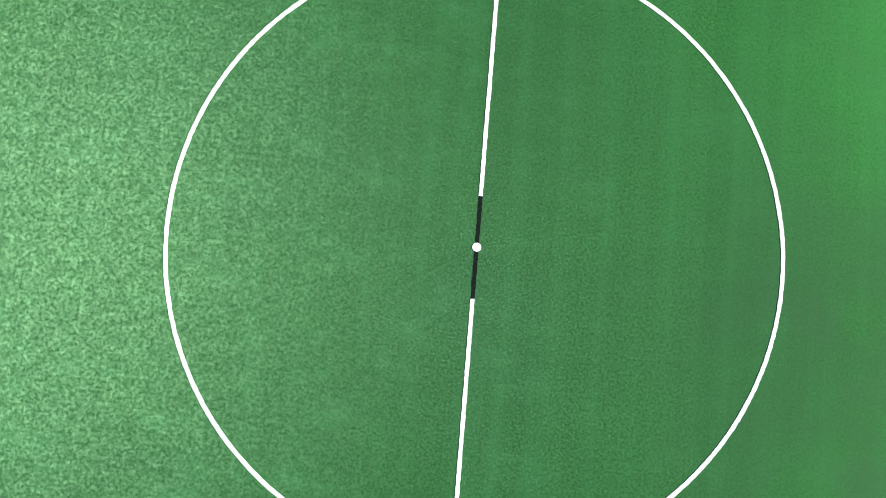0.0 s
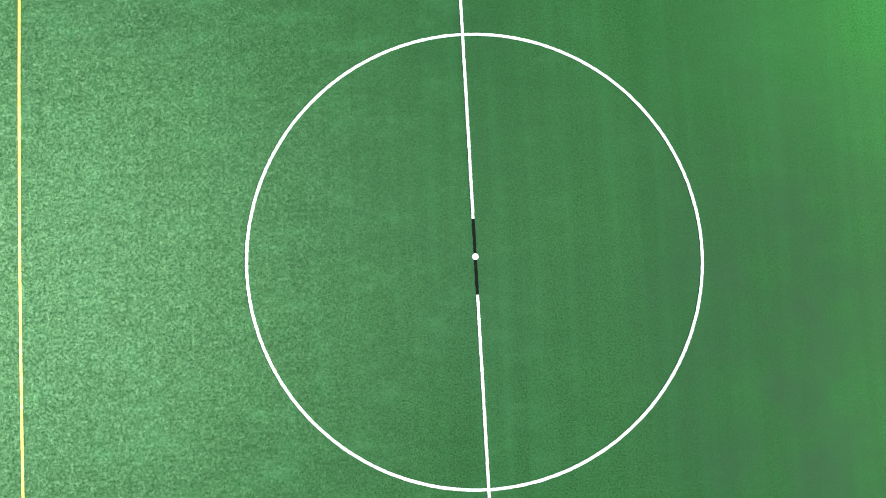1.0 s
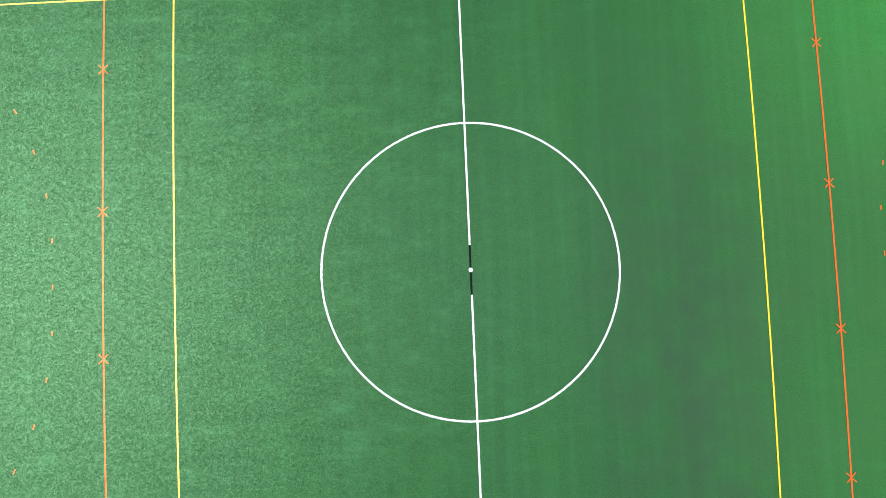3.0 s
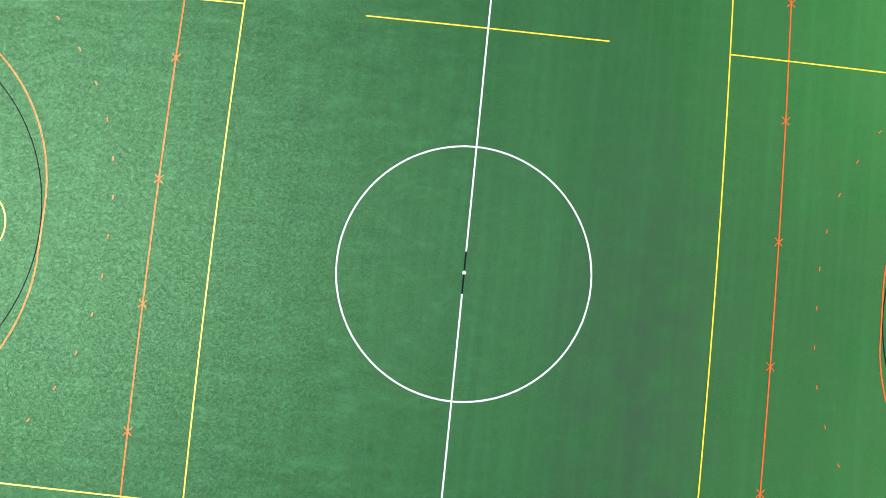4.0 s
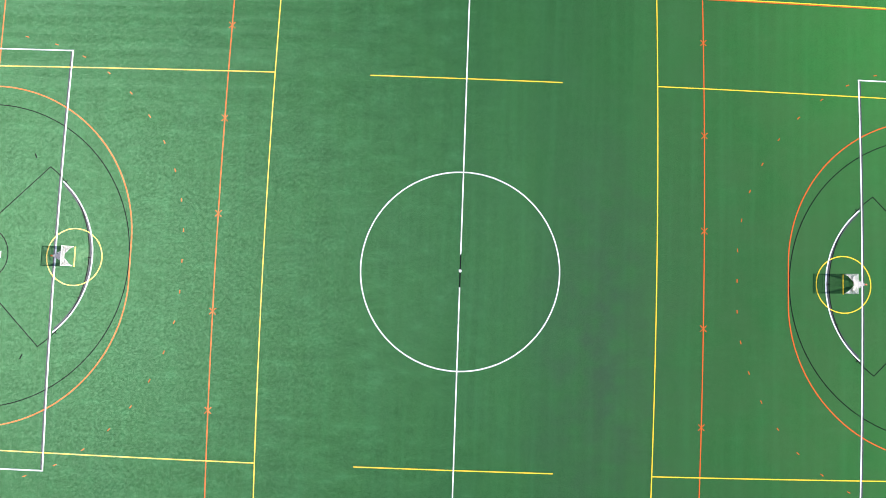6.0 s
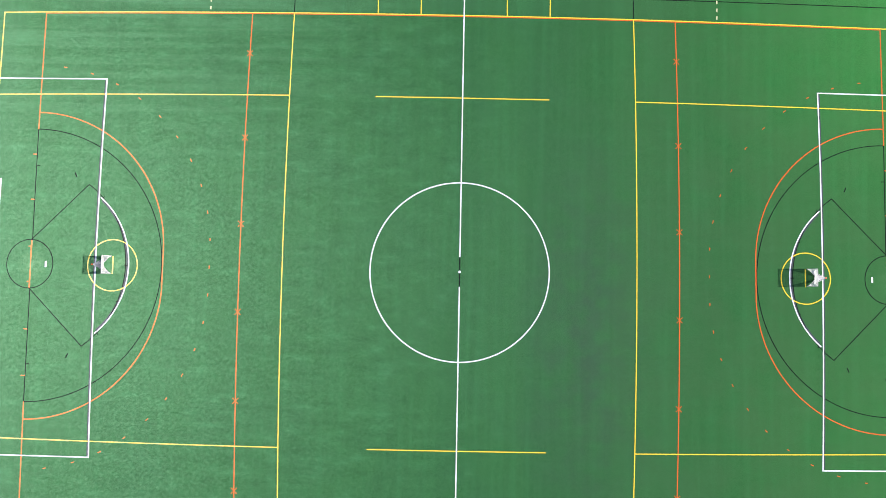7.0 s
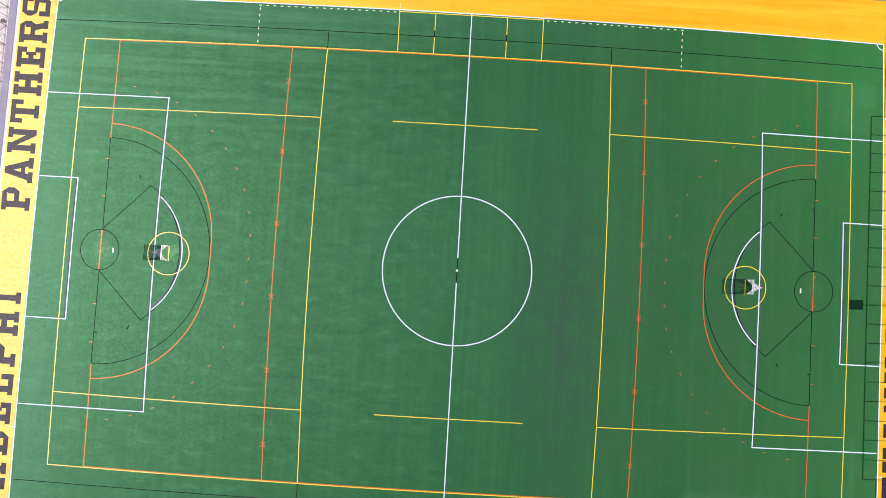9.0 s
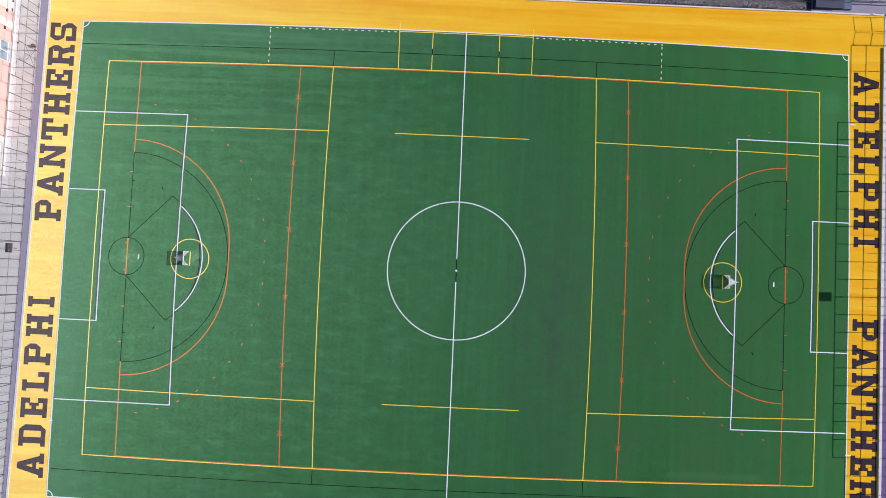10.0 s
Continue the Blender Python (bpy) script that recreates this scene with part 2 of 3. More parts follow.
ORANGE_LINE = turf("orange_line_turf", (0.57, 0.102, 0.024), (0.75, 0.165, 0.040), 0.015, 0.0, 0.022, False, (1.0, 0.90, 0.45))
BLACK_LINE = turf("black_line_turf", (0.003, 0.005, 0.005), (0.015, 0.019, 0.020), 0.015, 0.0, 0.002)
SEAM = turf("grey_seam_turf", (0.045, 0.055, 0.070), (0.085, 0.090, 0.115), 0.03, 0.0)
CONCRETE = plain("concrete", (0.60, 0.575, 0.56), (0.48, 0.46, 0.455), 0.85, 3.0, 0, 0.004)
KERB = plain("kerb_concrete", (0.74, 0.70, 0.70), (0.58, 0.55, 0.56), 0.8, 4.0, 0, 0.004)
ASPHALT = plain("asphalt", (0.33, 0.30, 0.40), (0.24, 0.22, 0.30), 0.9, 9.0, 0, 0.006)
PURPLE = plain("purple_rubber", (0.155, 0.085, 0.26), (0.10, 0.055, 0.18), 0.85, 9.0, 0, 0.004)
FAR_GROUND = plain("far_ground", (0.10, 0.10, 0.11), (0.05, 0.06, 0.05), 0.95, 0.5, 0, 0.02)
STEEL = plain("galvanised_steel", (0.24, 0.23, 0.23), (0.14, 0.13, 0.13), 0.5, 8.0, 0.6)
DARK_STEEL = plain("dark_painted_steel", (0.045, 0.04, 0.04), (0.025, 0.022, 0.022), 0.5, 8.0)
ORANGE_PAINT = plain("orange_paint", (0.75, 0.16, 0.03), (0.60, 0.11, 0.02), 0.4, 8.0)
NET = plain("white_net_cord", (0.96, 0.95, 0.95), (0.92, 0.91, 0.91), 0.8, 20.0)
net_tree = NET.node_tree
glow = add(net_tree, "BsdfTranslucent", Color=(0.97, 0.96, 0.97, 1))
shared = add(net_tree, "MixShader", Fac=0.72)
net_tree.links.new(net_tree.nodes["Principled BSDF"].outputs[0], shared.inputs[1])
net_tree.links.new(glow.outputs[0], shared.inputs[2])
net_tree.links.new(shared.outputs[0], net_tree.nodes["Material Output"].inputs["Surface"])
BRICK = plain("salmon_brick", (0.75, 0.46, 0.40), (0.66, 0.39, 0.34), 0.85, 5.0, 0, 0.004)
STONE = plain("pale_stone", (0.66, 0.63, 0.60), (0.55, 0.52, 0.50), 0.8, 3.0, 0, 0.003)
FRAME_WHITE = plain("white_frame", (0.78, 0.78, 0.78), None, 0.4, 8.0)
GLASS = plain("blue_grey_glass", (0.30, 0.36, 0.44), (0.20, 0.24, 0.30), 0.08, 1.0)
NAVY = plain("navy_cover", (0.035, 0.045, 0.095), (0.022, 0.026, 0.055), 0.6, 4.0, 0, 0.004)
NAVY_LIGHT = plain("faded_navy_cover", (0.09, 0.12, 0.22), (0.06, 0.08, 0.15), 0.6, 4.0)
TWIG = plain("bare_twigs", (0.62, 0.57, 0.58), (0.30, 0.27, 0.29), 0.9, 12.0)
MULCH = plain("dark_mulch", (0.055, 0.048, 0.060), (0.028, 0.025, 0.032), 0.95, 14.0, 0, 0.03)
BROWN = plain("brown_plastic", (0.19, 0.13, 0.11), (0.12, 0.08, 0.07), 0.5, 6.0)

# ---- shape helpers ----


def part(name, bm, material, parent=None, label=""):
    mesh = bpy.data.meshes.new(name)
    bm.normal_update()
    bm.to_mesh(mesh)
    bm.free()
    mesh.materials.append(material)
    ob = new(name, mesh)
    if parent:
        ob.parent = parent
    return tagged(ob, label) if label else ob


def empty(name, m=None):
    ob = new(name)
    ob.matrix_world = m or Matrix()
    return ob


def add_box(bm, x0, x1, y0, y1, z0, z1, bevel=0.0):
    m = Matrix.Translation(((x0 + x1) / 2, (y0 + y1) / 2, (z0 + z1) / 2)) @ Matrix.Diagonal((x1 - x0, y1 - y0, z1 - z0, 1))
    made = bmesh.ops.create_cube(bm, size=1, matrix=m)
    if bevel:
        edges = {e for v in made["verts"] for e in v.link_edges}
        bmesh.ops.bevel(bm, geom=list(edges), offset=bevel, segments=2, affect="EDGES", profile=0.6)


def box(x0, x1, y0, y1, z0, z1, bevel=0.0):
    bm = bmesh.new()
    add_box(bm, x0, x1, y0, y1, z0, z1, bevel)
    return bm


def add_tube(bm, points, radius, sides=8, closed=False):
    points = [Vector(p) for p in points]
    rings, count = [], len(points)
    for i, p in enumerate(points):
        a = points[(i - 1) % count] if closed or i else p
        b = points[(i + 1) % count] if closed or i < count - 1 else p
        turn = (b - a).to_track_quat("Z", "Y")
        rings.append([bm.verts.new(p + turn @ Vector((radius * math.cos(k), radius * math.sin(k), 0))) for k in (2 * math.pi * j / sides for j in range(sides))])
    for i in range(count if closed else count - 1):
        a, b = rings[i], rings[(i + 1) % count]
        for j in range(sides):
            bm.faces.new((a[j], a[(j + 1) % sides], b[(j + 1) % sides], b[j]))
    if not closed:
        bm.faces.new(rings[0][::-1])
        bm.faces.new(rings[-1])


def tube(points, radius, sides=8):
    bm = bmesh.new()
    add_tube(bm, points, radius, sides)
    return bm


def ragged(points, step=0.11):
    """The same way in short steps, for lines that are seen from near."""
    fine = []
    for (x0, y0), (x1, y1) in zip(points, points[1:]):
        n = max(1, round(math.dist((x0, y0), (x1, y1)) / step))
        fine += [(x0 + (x1 - x0) * i / n, y0 + (y1 - y0) * i / n) for i in range(n)]
    return fine + [points[-1]]


def add_ribbon(bm, points, width, z, closed=False, wear=0.0):
    """A flat strip along points, mitred at its corners, with thin sides down into the pile and edges frayed by wear."""
    chance = random.Random(len(points))
    points = [Vector(p[:2]) for p in points]
    count, pairs = len(points), []
    for i, p in enumerate(points):
        a = points[i - 1] if closed or i else None
        b = points[(i + 1) % count] if closed or i < count - 1 else None
        d1 = (p - a).normalized() if a else (b - p).normalized()
        d2 = (b - p).normalized() if b else d1
        n = Vector((-d1.y - d2.y, d1.x + d2.x)).normalized()
        reach = width / 2 / max(0.3, n.dot(Vector((-d1.y, d1.x))))
        left, right = [reach * (1 + chance.uniform(-wear, wear)) for _ in range(2)]
        pairs.append([bm.verts.new((*(p + n * s), h)) for s, h in ((left, z - 0.02), (left, z), (-right, z), (-right, z - 0.02))])
    for i in range(count if closed else count - 1):
        a, b = pairs[i], pairs[(i + 1) % count]
        for j in range(3):
            bm.faces.new((a[j], a[j + 1], b[j + 1], b[j]))
    if not closed:
        bm.faces.new(pairs[0][::-1])
        bm.faces.new(pairs[-1])


layer = {"count": 0}
HEIGHT = {BLACK_LINE.name: 0.006, SEAM.name: 0.003, ORANGE_LINE.name: 0.009, YELLOW_LINE.name: 0.012, PALE_LINE.name: 0.012, WHITE_LINE.name: 0.015}


def rise(material):
    layer["count"] += 1
    return HEIGHT[material.name] + 0.0006 * (layer["count"] % 5)


def line(name, points, width, material, closed=False, label="", wear=0.0):
    bm = bmesh.new()
    add_ribbon(bm, points, width, rise(material), closed, wear)
    return part(name, bm, material, field, label)


def arc(cx, cy, rx, ry, a0, a1, n):
    return [(cx + rx * math.cos(radians(a0 + (a1 - a0) * i / n)), cy + ry * math.sin(radians(a0 + (a1 - a0) * i / n))) for i in range(n + 1)]


def along_y(x, y0, y1, c, n=24, slant=0.0):
    """A line across the field that stands at x on the middle line and draws in towards its ends, more to the north if slanted."""
    ys = [y0 + (y1 - y0) * i / n for i in range(n + 1)]
    return [(x - math.copysign(c * y * y + slant * y, x), y) for y in ys]


def along_x(y, x0, x1, c, n=24):
    xs = [x0 + (x1 - x0) * i / n for i in range(n + 1)]
    return [(x, y - math.copysign(c * x * x, y)) for x in xs]


# ---- ground and surfaces ----
END, SIDE = 54.0, 33.3            # the soccer field's half length and half width along its middle lines
NORTH_X, SOUTH_X, NORTH_Y, SOUTH_Y = 53.43, 53.87, 32.5, 32.85  # its corners: all long lines bow out a little towards their middles
KERB_X, KERB_Y = 58.48, 38.2      # inner faces of the kerbs

bm = box(-3000, 3000, -3000, 3000, -1.2, -0.06)
ground = tagged(part("ground", bm, FAR_GROUND), "dull dark open ground round the sports field", "ground", kind="structure")


def field_edge(inset):
    """The outline of the soccer field, or a line a little inside it."""
    x, n, k = END - inset, NORTH_Y - inset, SOUTH_Y - inset
    north, south = along_x(SIDE - inset, -NORTH_X, NORTH_X, 2.8e-4), along_x(inset - SIDE, SOUTH_X, -SOUTH_X, 1.55e-4)
    return north[1:-1] + along_y(x, n, -k, 3.3e-4, 24, 0.0067) + south[1:-1] + along_y(-x, -k, n, 3.3e-4, 24, 0.0067)


outline = field_edge(0.0)
bm = bmesh.new()
lower, upper = [[bm.verts.new((*p, z)) for p in outline] for z in (-0.05, 0.0)]
bm.faces.new(upper[::-1])
for k in range(len(outline)):
    bm.faces.new((lower[k - 1], upper[k - 1], upper[k], lower[k]))
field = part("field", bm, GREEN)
tagged(field, "green artificial turf field with coloured sports lines", "sports field", kind="structure")
ends = {}


def slab(corners, z0, z1):
    bm = bmesh.new()
    low, high = [[bm.verts.new((x, y, z)) for x, y in corners] for z in (z0, z1)]
    bm.faces.new(low[::-1])
    bm.faces.new(high)
    for k in range(len(corners)):
        bm.faces.new((low[k - 1], low[k], high[k], high[k - 1]))
    return bm


# the west kerb runs a little askew to the field, from x = WEST_N at its north end to WEST_S
WEST_N, WEST_S = -58.12, -59.02
west = slab([(WEST_S, -KERB_Y), (-53, -KERB_Y), (-53, KERB_Y), (WEST_N, KERB_Y)], -0.05, -0.005)
ends["border_west"] = tagged(part("border_west", west, YELLOW_TURF), "lemon yellow artificial turf border beside the green field", "turf border", kind="structure")
west = slab([(WEST_S - 0.3, -KERB_Y - 0.3), (WEST_S, -KERB_Y - 0.3), (WEST_N, KERB_Y + 0.3), (WEST_N - 0.3, KERB_Y + 0.3)], -0.05, 0.05)
tagged(part("kerb_west", west, KERB), "pale concrete kerb along the yellow turf", "kerb", kind="structure")
west = slab([(-60.15, -45), (WEST_S - 0.38, -45), (WEST_N - 0.22, 45), (-59.45, 45)], -0.055, -0.01)
tagged(part("pavement_west", west, ASPHALT), "lilac grey asphalt strip under the fence", "pavement", kind="structure")
for name, x0, x1, y0, y1 in (("border_east", 53, KERB_X - 0.1, -KERB_Y, KERB_Y),
                             ("border_north", -53, 53, 32, KERB_Y), ("border_south", -53, 53, -KERB_Y, -32)):
    ends[name] = tagged(part(name, box(x0, x1, y0, y1, -0.05, -0.005), YELLOW_TURF), "golden yellow artificial turf border beside the green field", "turf border", kind="structure")
for name, x0, x1, y0, y1 in (("kerb_east", KERB_X - 0.28, KERB_X + 0.1, -KERB_Y - 0.3, 33.7), ("kerb_north_east", KERB_X - 0.1, KERB_X + 0.1, 33.7, KERB_Y),
                             ("kerb_north", -KERB_X, KERB_X - 0.28, KERB_Y, KERB_Y + 0.2), ("kerb_south", -KERB_X, KERB_X - 0.28, -KERB_Y - 0.3, -KERB_Y)):
    tagged(part(name, box(x0, x1, y0, y1, -0.05, 0.04 if name == "kerb_north_east" else 0.22, 0.012), KERB), "pale concrete kerb along the yellow turf", "kerb", kind="structure")
for name, x0, x1, y0, y1, stuff, label in (
        ("pavement_east", 58.58, 75, -4, 60, ASPHALT, "lilac grey asphalt beyond the fence"),
        ("pavement_south_east", 58.58, 75, -45, -4, PURPLE, "deep purple rubber paving beyond the fence"),
        ("planting_bed", 8.0, 48.1, 38.4, 48, MULCH, "dark mulch bed with bare shrubs behind the kerb"),
        ("pavement_north", 48.1, 58.58, 38.5, 60, ASPHALT, "grey paved corner behind the kerb"),
        ("pavement_plaza", -90, -59.2, -45, 60, KERB, "pale concrete plaza bedding beside the building")):
    top = -0.04 if name == "pavement_plaza" else -0.01
    tagged(part(name, box(x0, x1, y0, y1, -0.055, top), stuff), label, "pavement", kind="structure")

# ---- field lines ----
W, Y, O, K = 0.126, 0.104, 0.105, 0.088
RX, BOX_Y = 18.73, 27.68
for y0, y1, stuff, label in ((-SIDE, -1.58, WHITE_LINE, ""), (-1.58, 1.58, BLACK_LINE, "black middle of the halfway line"), (1.58, SIDE, WHITE_LINE, "")):
    line("halfway_line", ragged([(0, y0), (0, y1)]), W, stuff, label=label, wear=0.13)
line("centre_circle", arc(0, 0, 9.46, 9.46, 0, 359.3, 513), W, WHITE_LINE, True, "white painted centre circle", 0.13)
spot = bmesh.new()
bmesh.ops.create_cone(spot, cap_ends=True, segments=24, radius1=0.14, radius2=0.137, depth=0.02, matrix=Matrix.Translation((0, 0, 0.01)))
part("centre_spot", spot, WHITE_LINE, field, "white round centre spot")
spot = bmesh.new()
bmesh.ops.create_cone(spot, cap_ends=True, segments=16, radius1=0.05, radius2=0.045, depth=0.006, matrix=Matrix.Translation((0.01, 0, 0.0225)))
part("spot_centre", spot, PALE_LINE, field, "small pale yellow dot in the centre spot")
line("boundary_line", field_edge(W / 2), W, WHITE_LINE, True, "white soccer boundary line")
ring = along_x(BOX_Y, -49.45, 49.45, 2.75e-4)[1:-1] + along_y(49.7, 27.01, -27.01, 3.4e-4) + along_x(-BOX_Y, 49.45, -49.45, 2.75e-4)[1:-1] + along_y(-49.7, -27.01, 27.01, 3.4e-4)
line("sideline", ring, Y, YELLOW_LINE, True, "yellow lacrosse boundary line")
for v in (1, -1):
    line("hockey_sideline", along_x(v * (BOX_Y - 0.115), -45.02, 45.02, 2.75e-4), 0.10, ORANGE_LINE)
    line("wing_line", [(-9.33, v * 18.60), (0, v * 18.62), (9.29, v * 18.60)], Y, YELLOW_LINE)
    line("black_sideline", along_x(v * (29.85 + 0.1 * v), -53.45, 53.45, 2.4e-4), K, BLACK_LINE)
    for s in (1, -1):
        line("black_tick", [(s * 18.3, v * 27.6), (s * 18.28, v * 29.75)], K, BLACK_LINE)
        line("box_side_line", along_x(v * 18.64, s * 18.53, s * 49.5, 2.45e-4), Y, YELLOW_LINE)
        line("corner_arc", arc(s * (NORTH_X if v > 0 else SOUTH_X), NORTH_Y if v > 0 else -SOUTH_Y, 0.85, 0.85, *((180, 270) if s * v > 0 and s > 0 else (0, 90) if s * v > 0 else (90, 180) if s > 0 else (270, 360)), 10), 0.11, WHITE_LINE)
for s in (1, -1):
    line("restraining_line", along_y(s * RX, -27.58, 27.58, 5.6e-4), Y, YELLOW_LINE)
    line("hockey_line", along_y(s * 23.24, -27.4, 27.4, 5.8e-4), O, ORANGE_LINE)
    for k in range(6):
        bm, y, z = bmesh.new(), (k - 2.5) * (9.3 - 0.032 * abs(k - 2.5)), rise(ORANGE_LINE)
        x = s * (23.24 - 5.8e-4 * y * y)
        for d in (1, -1):
            add_ribbon(bm, [(x - 0.30, y - d * 0.30), (x + 0.30, y + d * 0.30)], 0.075, z + 0.004 + d * 0.001)
        part("cross_mark", bm, ORANGE_LINE, field)
    # penalty and goal areas, with the grey seam of an older line beside them
    line("penalty_area_line", [(s * 53.72, 19.75)] + along_y(s * 38.37, 19.92, -19.92, 6.6e-4) + [(s * 53.72, -19.75)], W, WHITE_LINE)
    line("goal_area_line", [(s * 53.9, 8.93)] + along_y(s * 48.86, 8.96, -8.96, 6e-4, 8) + [(s * 53.9, -8.93)], W, WHITE_LINE)
    line("seam", along_y(s * 49.04, -8.85, 8.85, 6e-4, 8), 0.2, SEAM)
    line("seam", along_y(s * 38.51, -19.8, 19.8, 6.6e-4), 0.13, SEAM)
    reach = 51.5
    line("penalty_arc", [(s * x, y) for x, y in arc(43.5, 0, 8.62, 9.15, 180 - reach, 180 + reach, 40)], W, WHITE_LINE)
    line("seam", [(s * x, y) for x, y in arc(43.5, 0, 8.48, 8.98, 180 - reach + 2, 180 + reach - 2, 40)], 0.2, SEAM)
    part("penalty_spot", box(s * 43.6 - 0.09, s * 43.6 + 0.09, -0.31, 0.31, 0.0, 0.03, 0.004), WHITE_LINE, field, "white penalty mark")
    # hockey striking circle and its broken outer line
    d_shape = [(45.1, 16.15)] + arc(45.1, 1.85, 13.8, 14.3, 90, 180, 36) + arc(45.1, -1.85, 13.8, 14.3, 180, 270, 36)[1:]
    line("striking_circle", [(s * x, y) for x, y in d_shape[1:]], O + 0.01, ORANGE_LINE)
    for v in (1, -1):
        line("hockey_goal_line", [(s * 45.12, v * 14.35), (s * 45.08, v * 18), (s * 44.98, v * 27.05)], O, ORANGE_LINE)
        line("hockey_goal_line", [(s * 45.2, v * 2.5), (s * 45.2, v * 0.75)], 0.14, ORANGE_LINE)
        line("goal_line_extended", [(s * 45.12, v * 2.5), (s * 45.12, v * 14.35)], K, BLACK_LINE)
        for y in (6.83, 11.65):
            line("goal_line_tick", [(s * 45.15, v * y), (s * 45.55, v * y)], 0.09, ORANGE_LINE)
        line("goal_line_tick", [(s * 45.1, v * 10.45), (s * 44.75, v * 10.45)], 0.09, BLACK_LINE)
        line("goal_line_tick", [(s * 45.2, v * 1.85), (s * 45.5, v * 1.85)], 0.08, ORANGE_LINE)
        line("dot_mark", [(s * 40.80, v * 9.30), (s * 41.0, v * 9.75)], 0.11, BLACK_LINE)
        line("fan_line", [(s * 45.25, v * 2.52), (s * 39.46, v * 8.5)], K, BLACK_LINE)
    line("hockey_goal_line", [(s * 45.2, -0.75), (s * 45.2, 0.75)], 0.09, ORANGE_LINE)
    # 21 dashes, 2.93 m apart along the curve
    curve = [(26.4, y * 0.05) for y in range(37)] + arc(45.1, 1.85, 18.7, 19.43, 180, 96, 800)
    gone, next_at, dashes = 0.0, 0.0, []
    for p, q in zip(curve, curve[1:]):
        step = math.dist(p, q)
        if gone + step >= next_at and len(dashes) < 11:
            dashes.append((Vector(p), (Vector(q) - Vector(p)).normalized() * 0.165))
            next_at += 2.93
        gone += step
    for (p, ahead), v in [(d, 1) for d in dashes] + [(d, -1) for d in dashes[1:]]:
        line("outer_dash", [(s * (p.x - ahead.x), v * (p.y - ahead.y)), (s * (p.x + ahead.x), v * (p.y + ahead.y))], 0.085, ORANGE_LINE)
    # black goal circle and fans
    line("goal_circle", [(s * x, y) for x, y in arc(45.27, 0, 2.42, 2.56, 0, 354, 59)], K, BLACK_LINE, True)
    line("outer_fan", [(s * x, y) for x, y in arc(45.12, 0, 13.72, 14.35, 90, 270, 60)], K, BLACK_LINE)
    lean = math.degrees(math.atan2(8.5 / 10.3, 5.75 / 9.9))
    line("inner_fan", [(s * x, y) for x, y in arc(45.25, 0, 10.05, 10.45, 180 - lean, 180 + lean, 40)], K, BLACK_LINE)
    for k in range(5):
        a = math.radians(180 + (k - 2) * 21.5)
        c, n = (45.25 + 10.05 * math.cos(a), 10.45 * math.sin(a)), (math.cos(a), math.sin(a))
        line("fan_tick", [(s * (c[0] - 0.12 * n[0]), c[1] - 0.12 * n[1]), (s * (c[0] + 0.22 * n[0]), c[1] + 0.22 * n[1])], 0.10, BLACK_LINE)
    # yellow crease with its goal line
    line("crease", [(s * x, y) for x, y in arc(36.58, 0, 2.61, 2.7, 0, 354, 59)], Y, YELLOW_LINE, True, "yellow crease circle round the goal")
    line("crease_goal_line", [(s * 36.55, -0.92), (s * 36.55, 0.98)], 0.11, YELLOW_LINE)
    # substitution box by the far sideline
    line("bench_box_line", [(s * 9.28, BOX_Y), (s * 9.32, SIDE - 0.05)], Y, YELLOW_LINE)
    line("bench_box_line", [(s * 4.65, BOX_Y), (s * 4.65, 29.85)], Y, YELLOW_LINE)
    line("bench_box_line", [(s * 4.65, 30.75), (s * 4.65, 32.95)], Y, YELLOW_LINE)
    line("bench_box_line", [(s * 4.65, 29.9), (s * 4.65, 30.75)], Y, BLACK_LINE)
    line("bench_box_line", [(s * 9.32, SIDE - 0.31), (0, SIDE - 0.29)], Y, YELLOW_LINE)
    for k in range(20):
        x = s * (9.75 + 0.915 * k)
        y = SIDE - 0.38 - 2.8e-4 * x * x
        line("box_dash", [(x, y), (x + s * 0.34, y)], 0.11, PALE_LINE)
    for k in range(6):
        y = 32.45 - 0.86 * k
        line("box_dash", [(s * 27.33, y), (s * 27.33, y - 0.36)], 0.11, PALE_LINE)
    bm = bmesh.new()
    add_ribbon(bm, [(s * 9.3, SIDE + 0.02), (s * 9.3, SIDE + 0.85)], 0.06, 0.012)
    part("bench_tick", bm, PALE_LINE, ends["border_north"])
    for v in (1, -1):
        bm = bmesh.new()
        add_ribbon(bm, [(s * 53.75, v * 22.65), (s * 54.55, v * 22.65)], 0.12, 0.035)
        part("corner_tick", bm, WHITE_LINE, ends["border_east" if s > 0 else "border_west"])

# ---- block letters in the yellow ends: outlines on a 100 x 100 square, width in metres ----
SERIF = 17


def bar(x0, y0, x1, y1):
    return [(x0, y0), (x1, y0), (x1, y1), (x0, y1)]


def stem(x0, x1, reach=12, low=True, high=True):
    """An upright with its slab feet."""
    return [bar(x0, 0, x1, 100)] + [bar(x, y, x + reach, y + SERIF) for x in (x0 - reach, x1) for y, on in ((0, low), (100 - SERIF, high)) if on]


